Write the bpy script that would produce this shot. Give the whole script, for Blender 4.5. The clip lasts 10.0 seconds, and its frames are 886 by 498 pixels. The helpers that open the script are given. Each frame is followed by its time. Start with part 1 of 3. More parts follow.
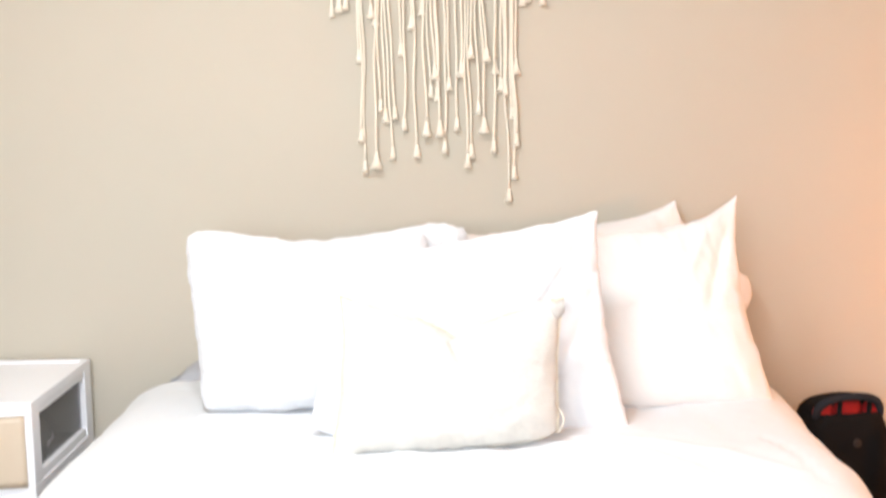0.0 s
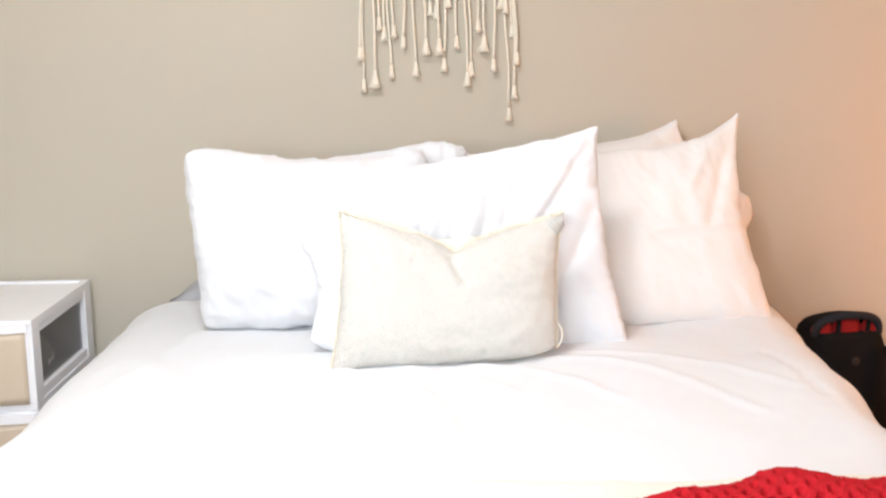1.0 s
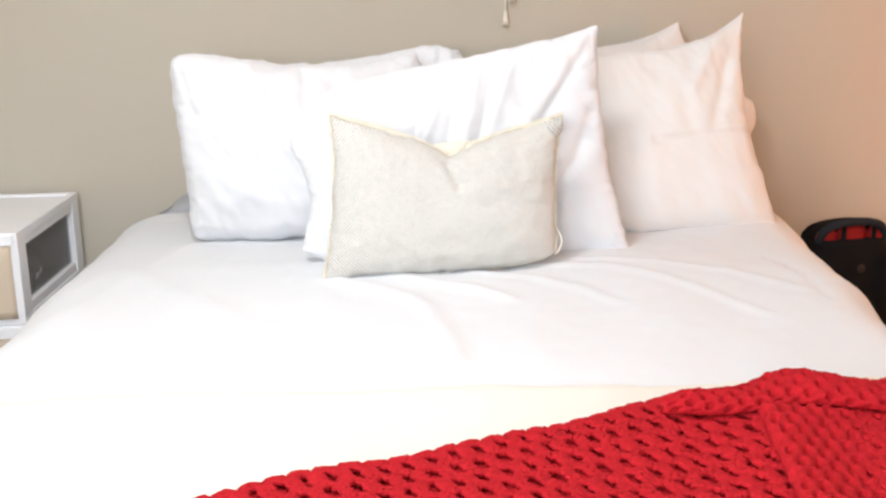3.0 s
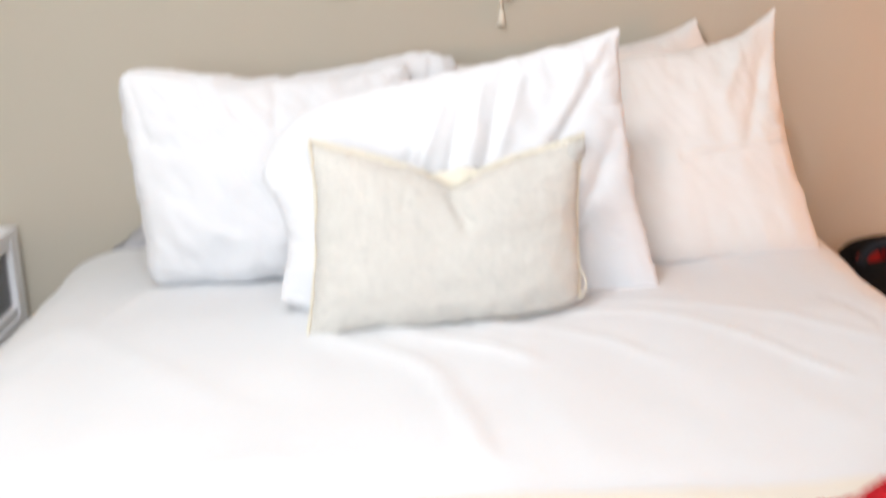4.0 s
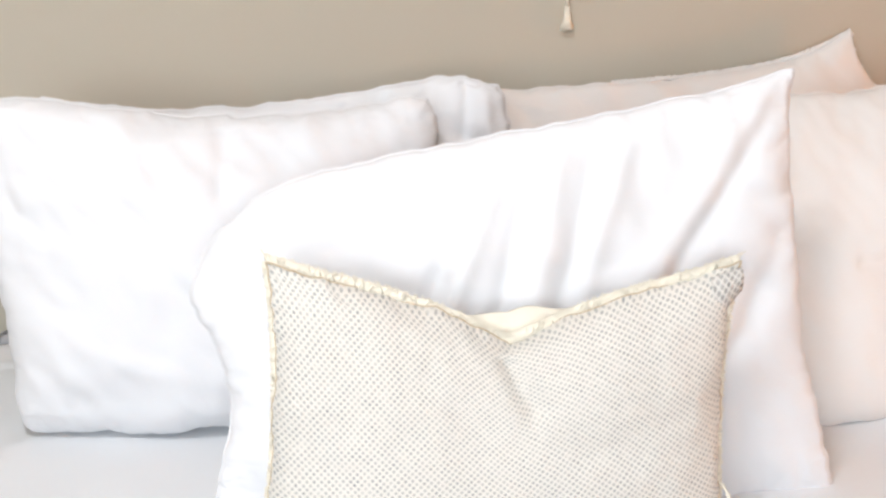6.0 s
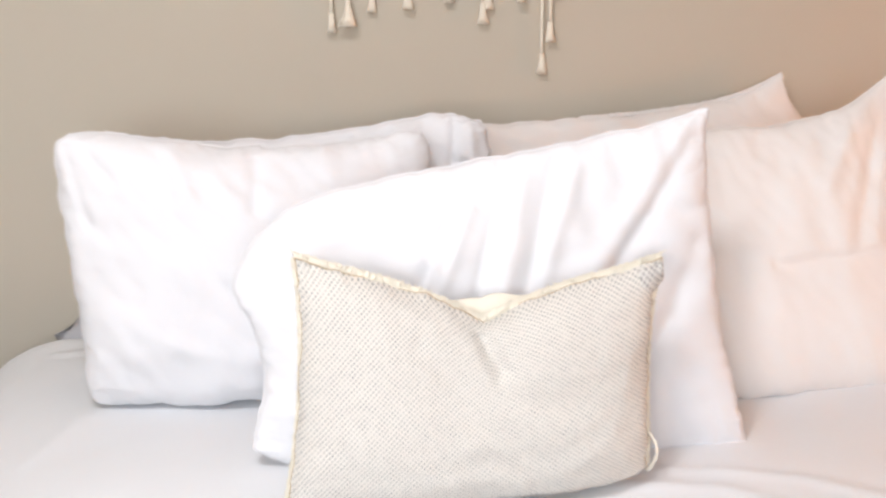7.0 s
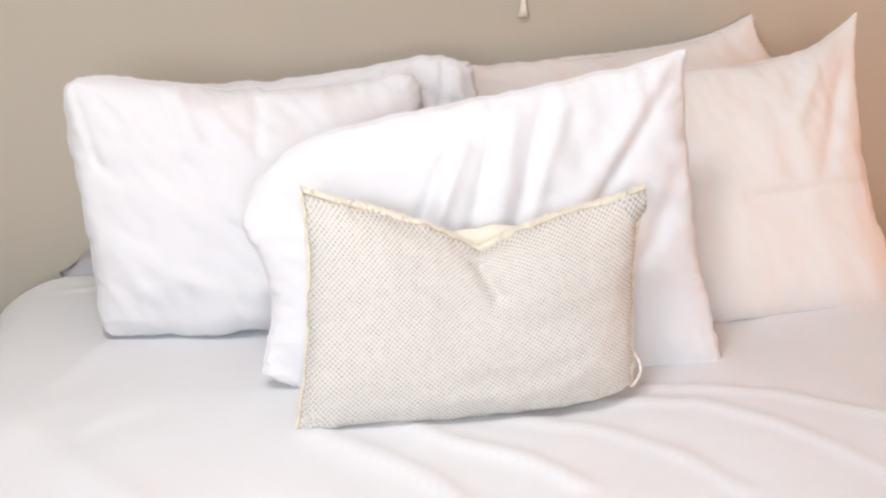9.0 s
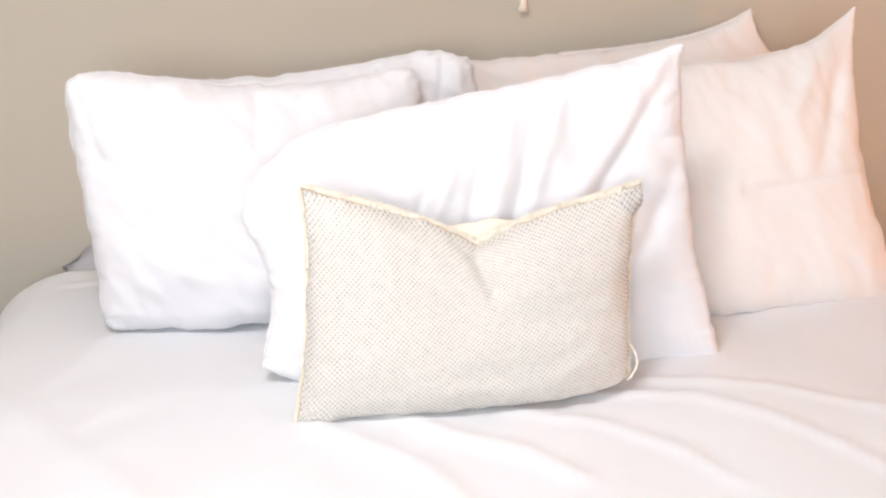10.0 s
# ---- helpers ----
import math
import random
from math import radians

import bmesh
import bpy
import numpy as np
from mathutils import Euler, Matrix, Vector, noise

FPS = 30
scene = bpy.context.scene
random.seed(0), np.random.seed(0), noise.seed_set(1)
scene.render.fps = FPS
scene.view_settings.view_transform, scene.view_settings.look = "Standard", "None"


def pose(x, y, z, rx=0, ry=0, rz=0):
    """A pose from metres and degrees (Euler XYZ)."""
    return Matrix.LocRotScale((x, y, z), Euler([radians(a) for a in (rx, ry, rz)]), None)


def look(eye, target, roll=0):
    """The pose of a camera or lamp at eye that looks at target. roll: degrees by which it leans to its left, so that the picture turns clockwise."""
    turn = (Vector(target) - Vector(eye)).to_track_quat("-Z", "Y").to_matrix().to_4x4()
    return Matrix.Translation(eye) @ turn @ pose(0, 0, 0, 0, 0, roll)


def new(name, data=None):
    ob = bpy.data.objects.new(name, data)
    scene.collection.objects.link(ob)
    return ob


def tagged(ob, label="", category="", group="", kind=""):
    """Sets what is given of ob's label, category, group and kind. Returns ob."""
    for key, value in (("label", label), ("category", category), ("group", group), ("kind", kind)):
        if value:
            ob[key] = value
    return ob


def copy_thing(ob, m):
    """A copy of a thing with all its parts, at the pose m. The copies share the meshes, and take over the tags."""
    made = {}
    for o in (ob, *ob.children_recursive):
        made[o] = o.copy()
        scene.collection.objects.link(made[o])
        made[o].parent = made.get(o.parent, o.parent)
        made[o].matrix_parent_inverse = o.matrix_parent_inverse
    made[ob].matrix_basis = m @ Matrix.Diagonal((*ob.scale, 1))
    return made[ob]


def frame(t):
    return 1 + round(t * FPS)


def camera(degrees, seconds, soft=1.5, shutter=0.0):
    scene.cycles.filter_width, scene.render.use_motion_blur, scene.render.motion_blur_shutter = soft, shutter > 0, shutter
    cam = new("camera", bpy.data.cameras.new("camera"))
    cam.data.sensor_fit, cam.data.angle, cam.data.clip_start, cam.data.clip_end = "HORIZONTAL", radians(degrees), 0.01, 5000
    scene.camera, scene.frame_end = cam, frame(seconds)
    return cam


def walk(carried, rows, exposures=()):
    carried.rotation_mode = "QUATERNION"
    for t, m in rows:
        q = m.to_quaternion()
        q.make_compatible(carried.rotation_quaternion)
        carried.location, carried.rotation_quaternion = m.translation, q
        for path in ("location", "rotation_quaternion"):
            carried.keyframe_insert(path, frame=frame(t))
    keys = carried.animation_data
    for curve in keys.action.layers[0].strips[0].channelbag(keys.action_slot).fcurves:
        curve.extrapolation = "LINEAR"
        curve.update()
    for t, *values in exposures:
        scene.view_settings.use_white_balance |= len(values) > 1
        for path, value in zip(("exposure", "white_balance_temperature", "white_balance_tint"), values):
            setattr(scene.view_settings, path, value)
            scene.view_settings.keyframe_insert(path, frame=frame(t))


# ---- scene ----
cam = camera(39.8, 10.0, soft=2.3, shutter=0.8)
EXPOSURES = ((0, 1.49, 6500, 12), (0.5, 1.24, 6500, 12), (1, 1.17, 6500, 12), (2.5, 1.09, 6500, 12), (3.8, 0.92, 6500, 12), (4.2, 1.04, 6500, 12), (4.5, 1.35, 6500, 12), (5, 1.40, 6500, 12), (6, 0.96, 6500, 12), (7.3, 0.91, 6650, 16), (7.5, 0.85, 6650, 16), (8, 0.78, 6650, 16), (8.5, 0.86, 6650, 16), (9, 0.84, 6650, 16), (10, 1.02, 6650, 16))
PATH = [
    (0, (-0.173, -3.667, 1.424), (-0.049, -1.688, 1.165), -1.1),
    (0.5, (-0.169, -3.667, 1.4), (-0.046, -1.698, 1.071), -1.2),
    (1, (-0.169, -3.665, 1.373), (-0.05, -1.702, 1.012), -1.2),
    (1.5, (-0.168, -3.667, 1.361), (-0.051, -1.709, 0.971), -1.3),
    (2, (-0.163, -3.664, 1.349), (-0.049, -1.712, 0.93), -1.7),
    (2.5, (-0.159, -3.655, 1.342), (-0.046, -1.709, 0.895), -1.8),
    (2.7, (-0.158, -3.64, 1.332), (-0.045, -1.697, 0.872), -1.8),
    (3.8, (-0.185, -3.277, 1.298), (-0.032, -1.354, 0.77), -1.9),
    (4, (-0.203, -3.154, 1.333), (-0.029, -1.228, 0.825), -2.7),
    (4.2, (-0.178, -3.029, 1.34), (-0.015, -1.085, 0.901), -3.6),
    (4.5, (-0.171, -2.817, 1.381), (-0.048, -0.864, 0.971), -3.1),
    (5, (-0.152, -2.516, 1.39), (-0.069, -0.57, 0.933), -1.4),
    (5.5, (-0.175, -2.277, 1.367), (0.025, -0.35, 0.87), -1.5),
    (6, (-0.167, -2.139, 1.35), (0.014, -0.236, 0.762), -0.8),
    (6.2, (-0.155, -2.131, 1.359), (0.011, -0.229, 0.765), -0.6),
    (7.3, (-0.208, -2.664, 1.449), (-0.028, -0.743, 0.923), -1.3),
    (7.5, (-0.233, -2.688, 1.463), (-0.035, -0.777, 0.909), -1.3),
    (8, (-0.24, -2.657, 1.457), (-0.025, -0.764, 0.849), -0.6),
    (8.5, (-0.241, -2.645, 1.449), (-0.017, -0.756, 0.832), -0.8),
    (9, (-0.239, -2.641, 1.443), (-0.015, -0.756, 0.814), -1.1),
    (9.5, (-0.234, -2.635, 1.437), (-0.016, -0.753, 0.797), -1.3),
    (10, (-0.225, -2.656, 1.446), (-0.014, -0.772, 0.809), -1.3),
]
walk(cam, [(t, look(eye, target, roll)) for t, eye, target, roll in PATH], EXPOSURES)

# ---- world, large lights ----
world = bpy.data.worlds.new("daylight")
scene.world = world
world.use_nodes = True
wn = world.node_tree.nodes
sky = wn.new("ShaderNodeTexSky")
sky.sky_type, sky.sun_disc = "NISHITA", False
sky.sun_elevation, sky.sun_rotation = radians(38), radians(250)
world.node_tree.links.new(sky.outputs[0], wn["Background"].inputs[0])
wn["Background"].inputs[1].default_value = 0.12


def lamp(name, kind, m, power, color, **more):
    data = bpy.data.lights.new(name, kind)
    data.energy, data.color = power, color
    if kind == "AREA":
        data.shape, data.size, data.size_y = "RECTANGLE", more["wide"], more["high"]
    if kind == "POINT":
        data.shadow_soft_size = more["radius"]
    ob = new(name, data)
    ob.matrix_world = m
    return ob


# daylight through the two windows (side and foot end), the ceiling light over the bed, warm bedside bulb
lamp("window_daylight", "AREA", look((-1.52, -3.5, 1.8), (0.2, -0.9, 0.7)), 10, (0.86, 0.94, 1.0), wide=1.5, high=1.3)
lamp("window_daylight_back", "AREA", look((-0.75, -5.02, 1.75), (0.0, -1.2, 0.7)), 40, (0.88, 0.95, 1.0), wide=1.4, high=1.3)
lamp("ceiling_lamp", "AREA", pose(-0.5, -1.7, 2.455), 13, (0.93, 0.97, 1.0), wide=0.36, high=0.36)
lamp("bedside_bulb", "POINT", pose(2.25, -0.8, 0.80), 12.5, (1.0, 0.34, 0.06), radius=0.05)


# ---- materials ----
def material(name, color, rough=0.6, metal=0.0, vary=0.06, scale=6.0, grain=220.0, bump=0.12, sheen=0.0, clear=1.0, dist=0.002, spec=0.3):
    m = bpy.data.materials.new(name)
    m.use_nodes = True
    nt = m.node_tree
    n, l = nt.nodes, nt.links
    b = n["Principled BSDF"]
    co = n.new("ShaderNodeTexCoord")
    big = n.new("ShaderNodeTexNoise")
    big.inputs["Scale"].default_value, big.inputs["Detail"].default_value = scale, 5
    fine = n.new("ShaderNodeTexNoise")
    fine.inputs["Scale"].default_value, fine.inputs["Detail"].default_value = grain, 3
    for x in (big, fine):
        l.new(co.outputs["Object"], x.inputs["Vector"])
    mix = n.new("ShaderNodeMix")
    mix.data_type, mix.blend_type = "RGBA", "MIX"
    add = n.new("ShaderNodeMath")
    add.operation = "MULTIPLY_ADD"
    add.inputs[1].default_value = 0.35
    l.new(fine.outputs["Fac"], add.inputs[0])
    l.new(big.outputs["Fac"], add.inputs[2])
    l.new(add.outputs[0], mix.inputs["Factor"])
    mix.inputs["A"].default_value = (*[max(0, c * (1 - vary)) for c in color], 1)
    mix.inputs["B"].default_value = (*[min(1, c * (1 + vary)) for c in color], 1)
    l.new(mix.outputs["Result"], b.inputs["Base Color"])
    bp = n.new("ShaderNodeBump")
    bp.inputs["Strength"].default_value, bp.inputs["Distance"].default_value = bump, dist
    l.new(fine.outputs["Fac"], bp.inputs["Height"])
    l.new(bp.outputs["Normal"], b.inputs["Normal"])
    b.inputs["Roughness"].default_value, b.inputs["Metallic"].default_value = rough, metal
    b.inputs["Sheen Weight"].default_value = sheen
    b.inputs["Alpha"].default_value = clear
    b.inputs["Specular IOR Level"].default_value = spec
    return m


def woven(name, ground, thread, pitch, hole=0.3, bump=0.5):
    """Cloth with a diagonal lattice of small dark openings, laid out by the mesh's UV in metres."""
    m = material(name, ground, 0.9, sheen=0.2)
    nt = m.node_tree
    n, l = nt.nodes, nt.links
    b = n["Principled BSDF"]
    uv = n.new("ShaderNodeUVMap")
    mp = n.new("ShaderNodeMapping")
    mp.inputs["Rotation"].default_value = (0, 0, radians(38))
    mp.inputs["Scale"].default_value = (1 / pitch, 1 / pitch, 1)
    l.new(uv.outputs[0], mp.inputs["Vector"])
    warp = n.new("ShaderNodeTexNoise")
    warp.inputs["Scale"].default_value = 38
    l.new(uv.outputs[0], warp.inputs["Vector"])
    wsub = n.new("ShaderNodeVectorMath")
    wsub.operation = "MULTIPLY_ADD"
    wsub.inputs[1].default_value = (0.45, 0.45, 0)
    l.new(warp.outputs["Color"], wsub.inputs[0])
    l.new(mp.outputs[0], wsub.inputs[2])
    fr = n.new("ShaderNodeVectorMath")
    fr.operation = "FRACTION"
    l.new(wsub.outputs[0], fr.inputs[0])
    ds = n.new("ShaderNodeVectorMath")
    ds.operation = "DISTANCE"
    ds.inputs[1].default_value = (0.5, 0.5, 0)
    flat = n.new("ShaderNodeVectorMath")
    flat.operation = "MULTIPLY"
    flat.inputs[1].default_value = (1, 1, 0)
    l.new(fr.outputs[0], flat.inputs[0])
    l.new(flat.outputs[0], ds.inputs[0])
    ramp = n.new("ShaderNodeMapRange")
    ramp.inputs["From Min"].default_value, ramp.inputs["From Max"].default_value = hole * 0.55, hole * 1.25
    l.new(ds.outputs["Value"], ramp.inputs["Value"])
    patch = n.new("ShaderNodeTexNoise")
    patch.inputs["Scale"].default_value, patch.inputs["Detail"].default_value, patch.inputs["Roughness"].default_value = 70, 5, 0.75
    l.new(uv.outputs[0], patch.inputs["Vector"])
    pr = n.new("ShaderNodeMapRange")
    pr.inputs["From Min"].default_value, pr.inputs["From Max"].default_value = 0.3, 0.7
    pr.inputs["To Min"].default_value, pr.inputs["To Max"].default_value = 0.15, 1.0
    l.new(patch.outputs["Fac"], pr.inputs["Value"])
    inv = n.new("ShaderNodeMath")
    inv.operation = "SUBTRACT"
    inv.inputs[0].default_value = 1.0
    l.new(ramp.outputs[0], inv.inputs[1])
    fac = n.new("ShaderNodeMath")
    fac.operation = "MULTIPLY"
    l.new(inv.outputs[0], fac.inputs[0])
    l.new(pr.outputs[0], fac.inputs[1])
    mix = n.new("ShaderNodeMix")
    mix.data_type = "RGBA"
    l.new(fac.outputs[0], mix.inputs["Factor"])
    l.new(b.inputs["Base Color"].links[0].from_socket, mix.inputs["A"])
    mix.inputs["B"].default_value = (*thread, 1)
    l.new(mix.outputs["Result"], b.inputs["Base Color"])
    bp = n.new("ShaderNodeBump")
    bp.inputs["Strength"].default_value, bp.inputs["Distance"].default_value = bump, 0.0015
    l.new(ramp.outputs[0], bp.inputs["Height"])
    l.new(bp.outputs["Normal"], b.inputs["Normal"])
    return m


M_WALL = material("beige_wall_paint", (0.50, 0.458, 0.378), 0.75, vary=0.03, scale=1.6, grain=160, bump=0.10, dist=0.0015)
M_WHITE_WALL = material("white_wall_paint", (0.78, 0.76, 0.72), 0.8, vary=0.03, scale=1.5, grain=150, bump=0.1)
M_CEIL = material("ceiling_paint", (0.82, 0.81, 0.79), 0.85, vary=0.02, scale=1.2)
M_FLOOR = material("oak_floor", (0.30, 0.19, 0.11), 0.4, vary=0.2, scale=4, grain=60)
M_TRIM = material("white_trim_paint", (0.8, 0.79, 0.77), 0.4, vary=0.02)
M_LINEN = material("white_cotton", (0.715, 0.72, 0.735), 0.9, vary=0.02, scale=7, grain=700, bump=0.15, sheen=0.15, dist=0.0006)
# lighter, warmer than white_cotton: lamp glow and fill on the right pillows, as colour
M_LINEN_WARM_LIT = material("off_white_cotton_warm_lit", (0.76, 0.74, 0.72), 0.9, vary=0.03, scale=9, grain=700, bump=0.15, sheen=0.15, dist=0.0006)
M_DUVET = material("white_percale", (0.715, 0.732, 0.748), 0.8, vary=0.02, scale=5, grain=600, bump=0.15, sheen=0.15, dist=0.0006)
M_CREAM = material("cream_cotton", (0.75, 0.715, 0.63), 0.85, vary=0.03, scale=5, grain=500, bump=0.2, sheen=0.2, dist=0.0008)
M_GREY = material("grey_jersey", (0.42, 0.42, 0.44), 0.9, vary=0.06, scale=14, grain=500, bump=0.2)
M_WEAVE = woven("open_weave_cream", (0.655, 0.63, 0.578), (0.25, 0.265, 0.26), 0.0056, 0.32)
M_WEAVE_OPEN = woven("stretched_open_weave", (0.62, 0.60, 0.56), (0.16, 0.155, 0.15), 0.0058, 0.40)
M_FRAY = material("frayed_cream_cotton", (0.78, 0.735, 0.62), 0.95, vary=0.08, scale=60, grain=900, bump=0.5, sheen=0.3)
M_STITCH = material("tan_stitching", (0.50, 0.41, 0.29), 0.9, vary=0.2, scale=90, grain=700, bump=0.3)
M_CORD = material("natural_cotton_cord", (0.82, 0.76, 0.64), 0.92, vary=0.06, scale=40, grain=900, bump=0.5, sheen=0.3)
M_RED = material("red_chunky_wool", (0.42, 0.013, 0.019), 0.95, vary=0.3, scale=70, grain=260, bump=1.0, sheen=0.0, dist=0.003, spec=0.1)
M_PLASTIC = material("white_plastic", (0.84, 0.845, 0.87), 0.4, vary=0.02, scale=5, grain=90, bump=0.03)
M_SMOKE = material("smoky_clear_plastic", (0.15, 0.145, 0.15), 0.25, vary=0.35, scale=7, grain=60, bump=0.05, clear=0.5)
M_BEIGE = material("frosted_beige_plastic", (0.60, 0.50, 0.385), 0.4, vary=0.05, scale=5, grain=80, bump=0.05)
M_BAG = material("black_nylon", (0.009, 0.008, 0.008), 0.9, vary=0.2, scale=18, grain=800, bump=0.4, spec=0.08)
M_BAGRIM = material("charcoal_webbing", (0.018, 0.02, 0.025), 0.85, vary=0.2, scale=20, grain=600, bump=0.5, spec=0.12)
M_BAGRED = material("red_mesh_lining", (0.22, 0.004, 0.004), 0.8, vary=0.25, scale=30, grain=500, bump=0.4)
M_PATCH = material("grey_rubber_patch", (0.022, 0.016, 0.014), 0.7)
M_WOOD = material("pale_wood", (0.42, 0.28, 0.16), 0.55, vary=0.2, scale=12, grain=120)
M_BRASS = material("brushed_brass", (0.6, 0.45, 0.2), 0.35, 1.0)



# ---- mesh helpers ----
def mesh_object(name, verts, faces, mat, parent=None, label="", smooth=True, uvs=None):
    me = bpy.data.meshes.new(name)
    me.from_pydata([tuple(map(float, v)) for v in verts], [], faces)
    me.materials.append(mat)
    if smooth:
        me.polygons.foreach_set("use_smooth", [True] * len(me.polygons))
    if uvs is not None:
        layer = me.uv_layers.new(name="UVMap")
        for loop in me.loops:
            layer.data[loop.index].uv = uvs[loop.vertex_index]
    me.update()
    ob = new(name, me)
    if parent:
        ob.parent = parent
    if label:
        ob["label"] = label
    return ob


def part(name, bm, mat, parent=None, label="", smooth=False):
    me = bpy.data.meshes.new(name)
    bm.to_mesh(me)
    bm.free()
    me.materials.append(mat)
    if smooth:
        me.polygons.foreach_set("use_smooth", [True] * len(me.polygons))
    ob = new(name, me)
    if parent:
        ob.parent = parent
    if label:
        ob["label"] = label
    return ob


def thing(name, label, category, m=None, group="", kind=""):
    ob = new(name)
    ob.empty_display_size = 0.05
    if m is not None:
        ob.matrix_world = m
    return tagged(ob, label, category, group, kind)


def box(x0, x1, y0, y1, z0, z1, bevel=0.0, segments=2):
    bm = bmesh.new()
    bmesh.ops.create_cube(bm, size=1, matrix=Matrix.LocRotScale(((x0 + x1) / 2, (y0 + y1) / 2, (z0 + z1) / 2), None, (x1 - x0, y1 - y0, z1 - z0)))
    if bevel:
        bmesh.ops.bevel(bm, geom=bm.edges[:], offset=bevel, segments=segments, affect="EDGES", profile=0.5)
    return bm


def tube(points, radii, sides=8, squash=1.0):
    """Vertices and faces of a closed tube along points."""
    pts = [Vector(p) for p in points]
    verts, faces = [], []
    for i, p in enumerate(pts):
        d = (pts[min(i + 1, len(pts) - 1)] - pts[max(i - 1, 0)]).normalized()
        a = d.cross(Vector((0, 1, 0)))
        a = a.normalized() if a.length > 1e-3 else Vector((1, 0, 0))
        b = d.cross(a).normalized()
        for k in range(sides):
            w = 2 * math.pi * k / sides
            verts.append(p + radii[i] * (math.cos(w) * a + squash * math.sin(w) * b))
    for i in range(len(pts) - 1):
        for k in range(sides):
            k2 = (k + 1) % sides
            faces.append((i * sides + k, i * sides + k2, (i + 1) * sides + k2, (i + 1) * sides + k))
    faces.append(tuple(range(sides))[::-1])
    faces.append(tuple((len(pts) - 1) * sides + k for k in range(sides)))
    return verts, faces


def grid_faces(nu, nv, base=0, flip=False):
    out = []
    for j in range(nv - 1):
        for i in range(nu - 1):
            f = (base + j * nu + i, base + j * nu + i + 1, base + (j + 1) * nu + i + 1, base + (j + 1) * nu + i)
            out.append(f[::-1] if flip else f)
    return out


def fbm(x, y, z, octaves=3):
    return noise.fractal(Vector((x, y, z)), 0.8, 2.0, octaves)


# ---- room ----
X0, X1, Y0, H = -1.54, 2.5, -5.05, 2.55
wall = part("wall_north", box(X0 - 0.12, X1 + 0.12, 0.0, 0.12, 0, H), M_WALL)
tagged(wall, "smooth beige painted bedroom wall behind the bed", "wall", kind="structure")
tagged(part("floor", box(X0 - 0.12, X1 + 0.12, Y0 - 0.12, 0.12, -0.1, -0.002), M_FLOOR), "brown wooden floor under the bed", "floor", kind="structure")
tagged(part("ceiling", box(X0 - 0.12, X1 + 0.12, Y0 - 0.12, 0.12, H + 0.002, H + 0.1), M_CEIL), "plain white painted ceiling", "ceiling", kind="structure")
tagged(part("wall_east", box(X1, X1 + 0.12, Y0, -0.002, 0, H), M_WALL), "plain beige painted side wall", "wall", kind="structure")


def wall_with_hole(name, along, lo, hi, h0, h1, face, z0, z1, mat, label):
    """A wall with one window opening, in four butted pieces joined in one mesh."""
    bm = bmesh.new()
    for a0, a1, b0, b1 in ((lo, h0, 0, H), (h1, hi, 0, H), (h0, h1, 0, z0), (h0, h1, z1, H)):
        m = (((a0 + a1) / 2, face - 0.06) if along == "x" else (face - 0.06, (a0 + a1) / 2))
        s = ((a1 - a0, 0.12) if along == "x" else (0.12, a1 - a0))
        bmesh.ops.create_cube(bm, size=1, matrix=Matrix.LocRotScale((*m, (b0 + b1) / 2), None, (*s, b1 - b0)))
    return tagged(part(name, bm, mat), label, "wall", kind="structure")


wall_with_hole("wall_west", "y", Y0, -0.002, -4.3, -2.7, X0, 1.1, 2.5, M_WALL, "beige painted wall with a wide window")
wall_with_hole("wall_south", "x", X0 - 0.12, X1 + 0.12, -1.5, 0.0, Y0, 1.05, 2.45, M_WHITE_WALL, "white painted wall with a wide window")
for name, m, w, hh, mid in (("window_1", pose(X0 - 0.06, -3.5, 1.80, 0, 0, 90), 1.6, 1.4, True), ("window_2", pose(-0.75, Y0 - 0.06, 1.75), 1.5, 1.4, True)):
    win = thing(name, "white framed bedroom window", "window", m, kind="structure")
    bm = bmesh.new()
    for x0, x1, z0, z1 in ((-w / 2, w / 2, -hh / 2, -hh / 2 + 0.05), (-w / 2, w / 2, hh / 2 - 0.05, hh / 2), (-w / 2, -w / 2 + 0.05, -hh / 2 + 0.05, hh / 2 - 0.05), (w / 2 - 0.05, w / 2, -hh / 2 + 0.05, hh / 2 - 0.05), (-0.02, 0.02, -hh / 2 + 0.05, hh / 2 - 0.05)):
        bmesh.ops.create_cube(bm, size=1, matrix=Matrix.LocRotScale(((x0 + x1) / 2, 0, (z0 + z1) / 2), None, (x1 - x0, 0.05, z1 - z0)))
    part("window_frame", bm, M_TRIM, win)
tagged(part("baseboard", box(X0 + 0.01, X1 - 0.01, -0.016, -0.002, 0.0, 0.1, 0.004), M_TRIM), "low white painted baseboard along the wall", "baseboard", kind="structure")

# ---- bed ----
BED = pose(0.078, 0, 0, 0, 0, -3.6)
TOP = 0.60
bed = thing("bed", "double bed with a low upholstered base and mattress", "bed", BED)
part("bed_base", box(-0.80, 0.76, -2.24, -0.10, 0.10, 0.32, 0.02), M_GREY, bed, "grey upholstered base")
part("mattress", box(-0.82, 0.775, -2.26, -0.08, 0.32, 0.555, 0.05, 4), M_LINEN, bed, "white mattress")
for sx in (-0.7, 0.7):
    for sy in (-2.1, -0.25):
        part("leg", box(sx - 0.03, sx + 0.03, sy - 0.03, sy + 0.03, 0.0, 0.10, 0.004), M_WOOD, bed)


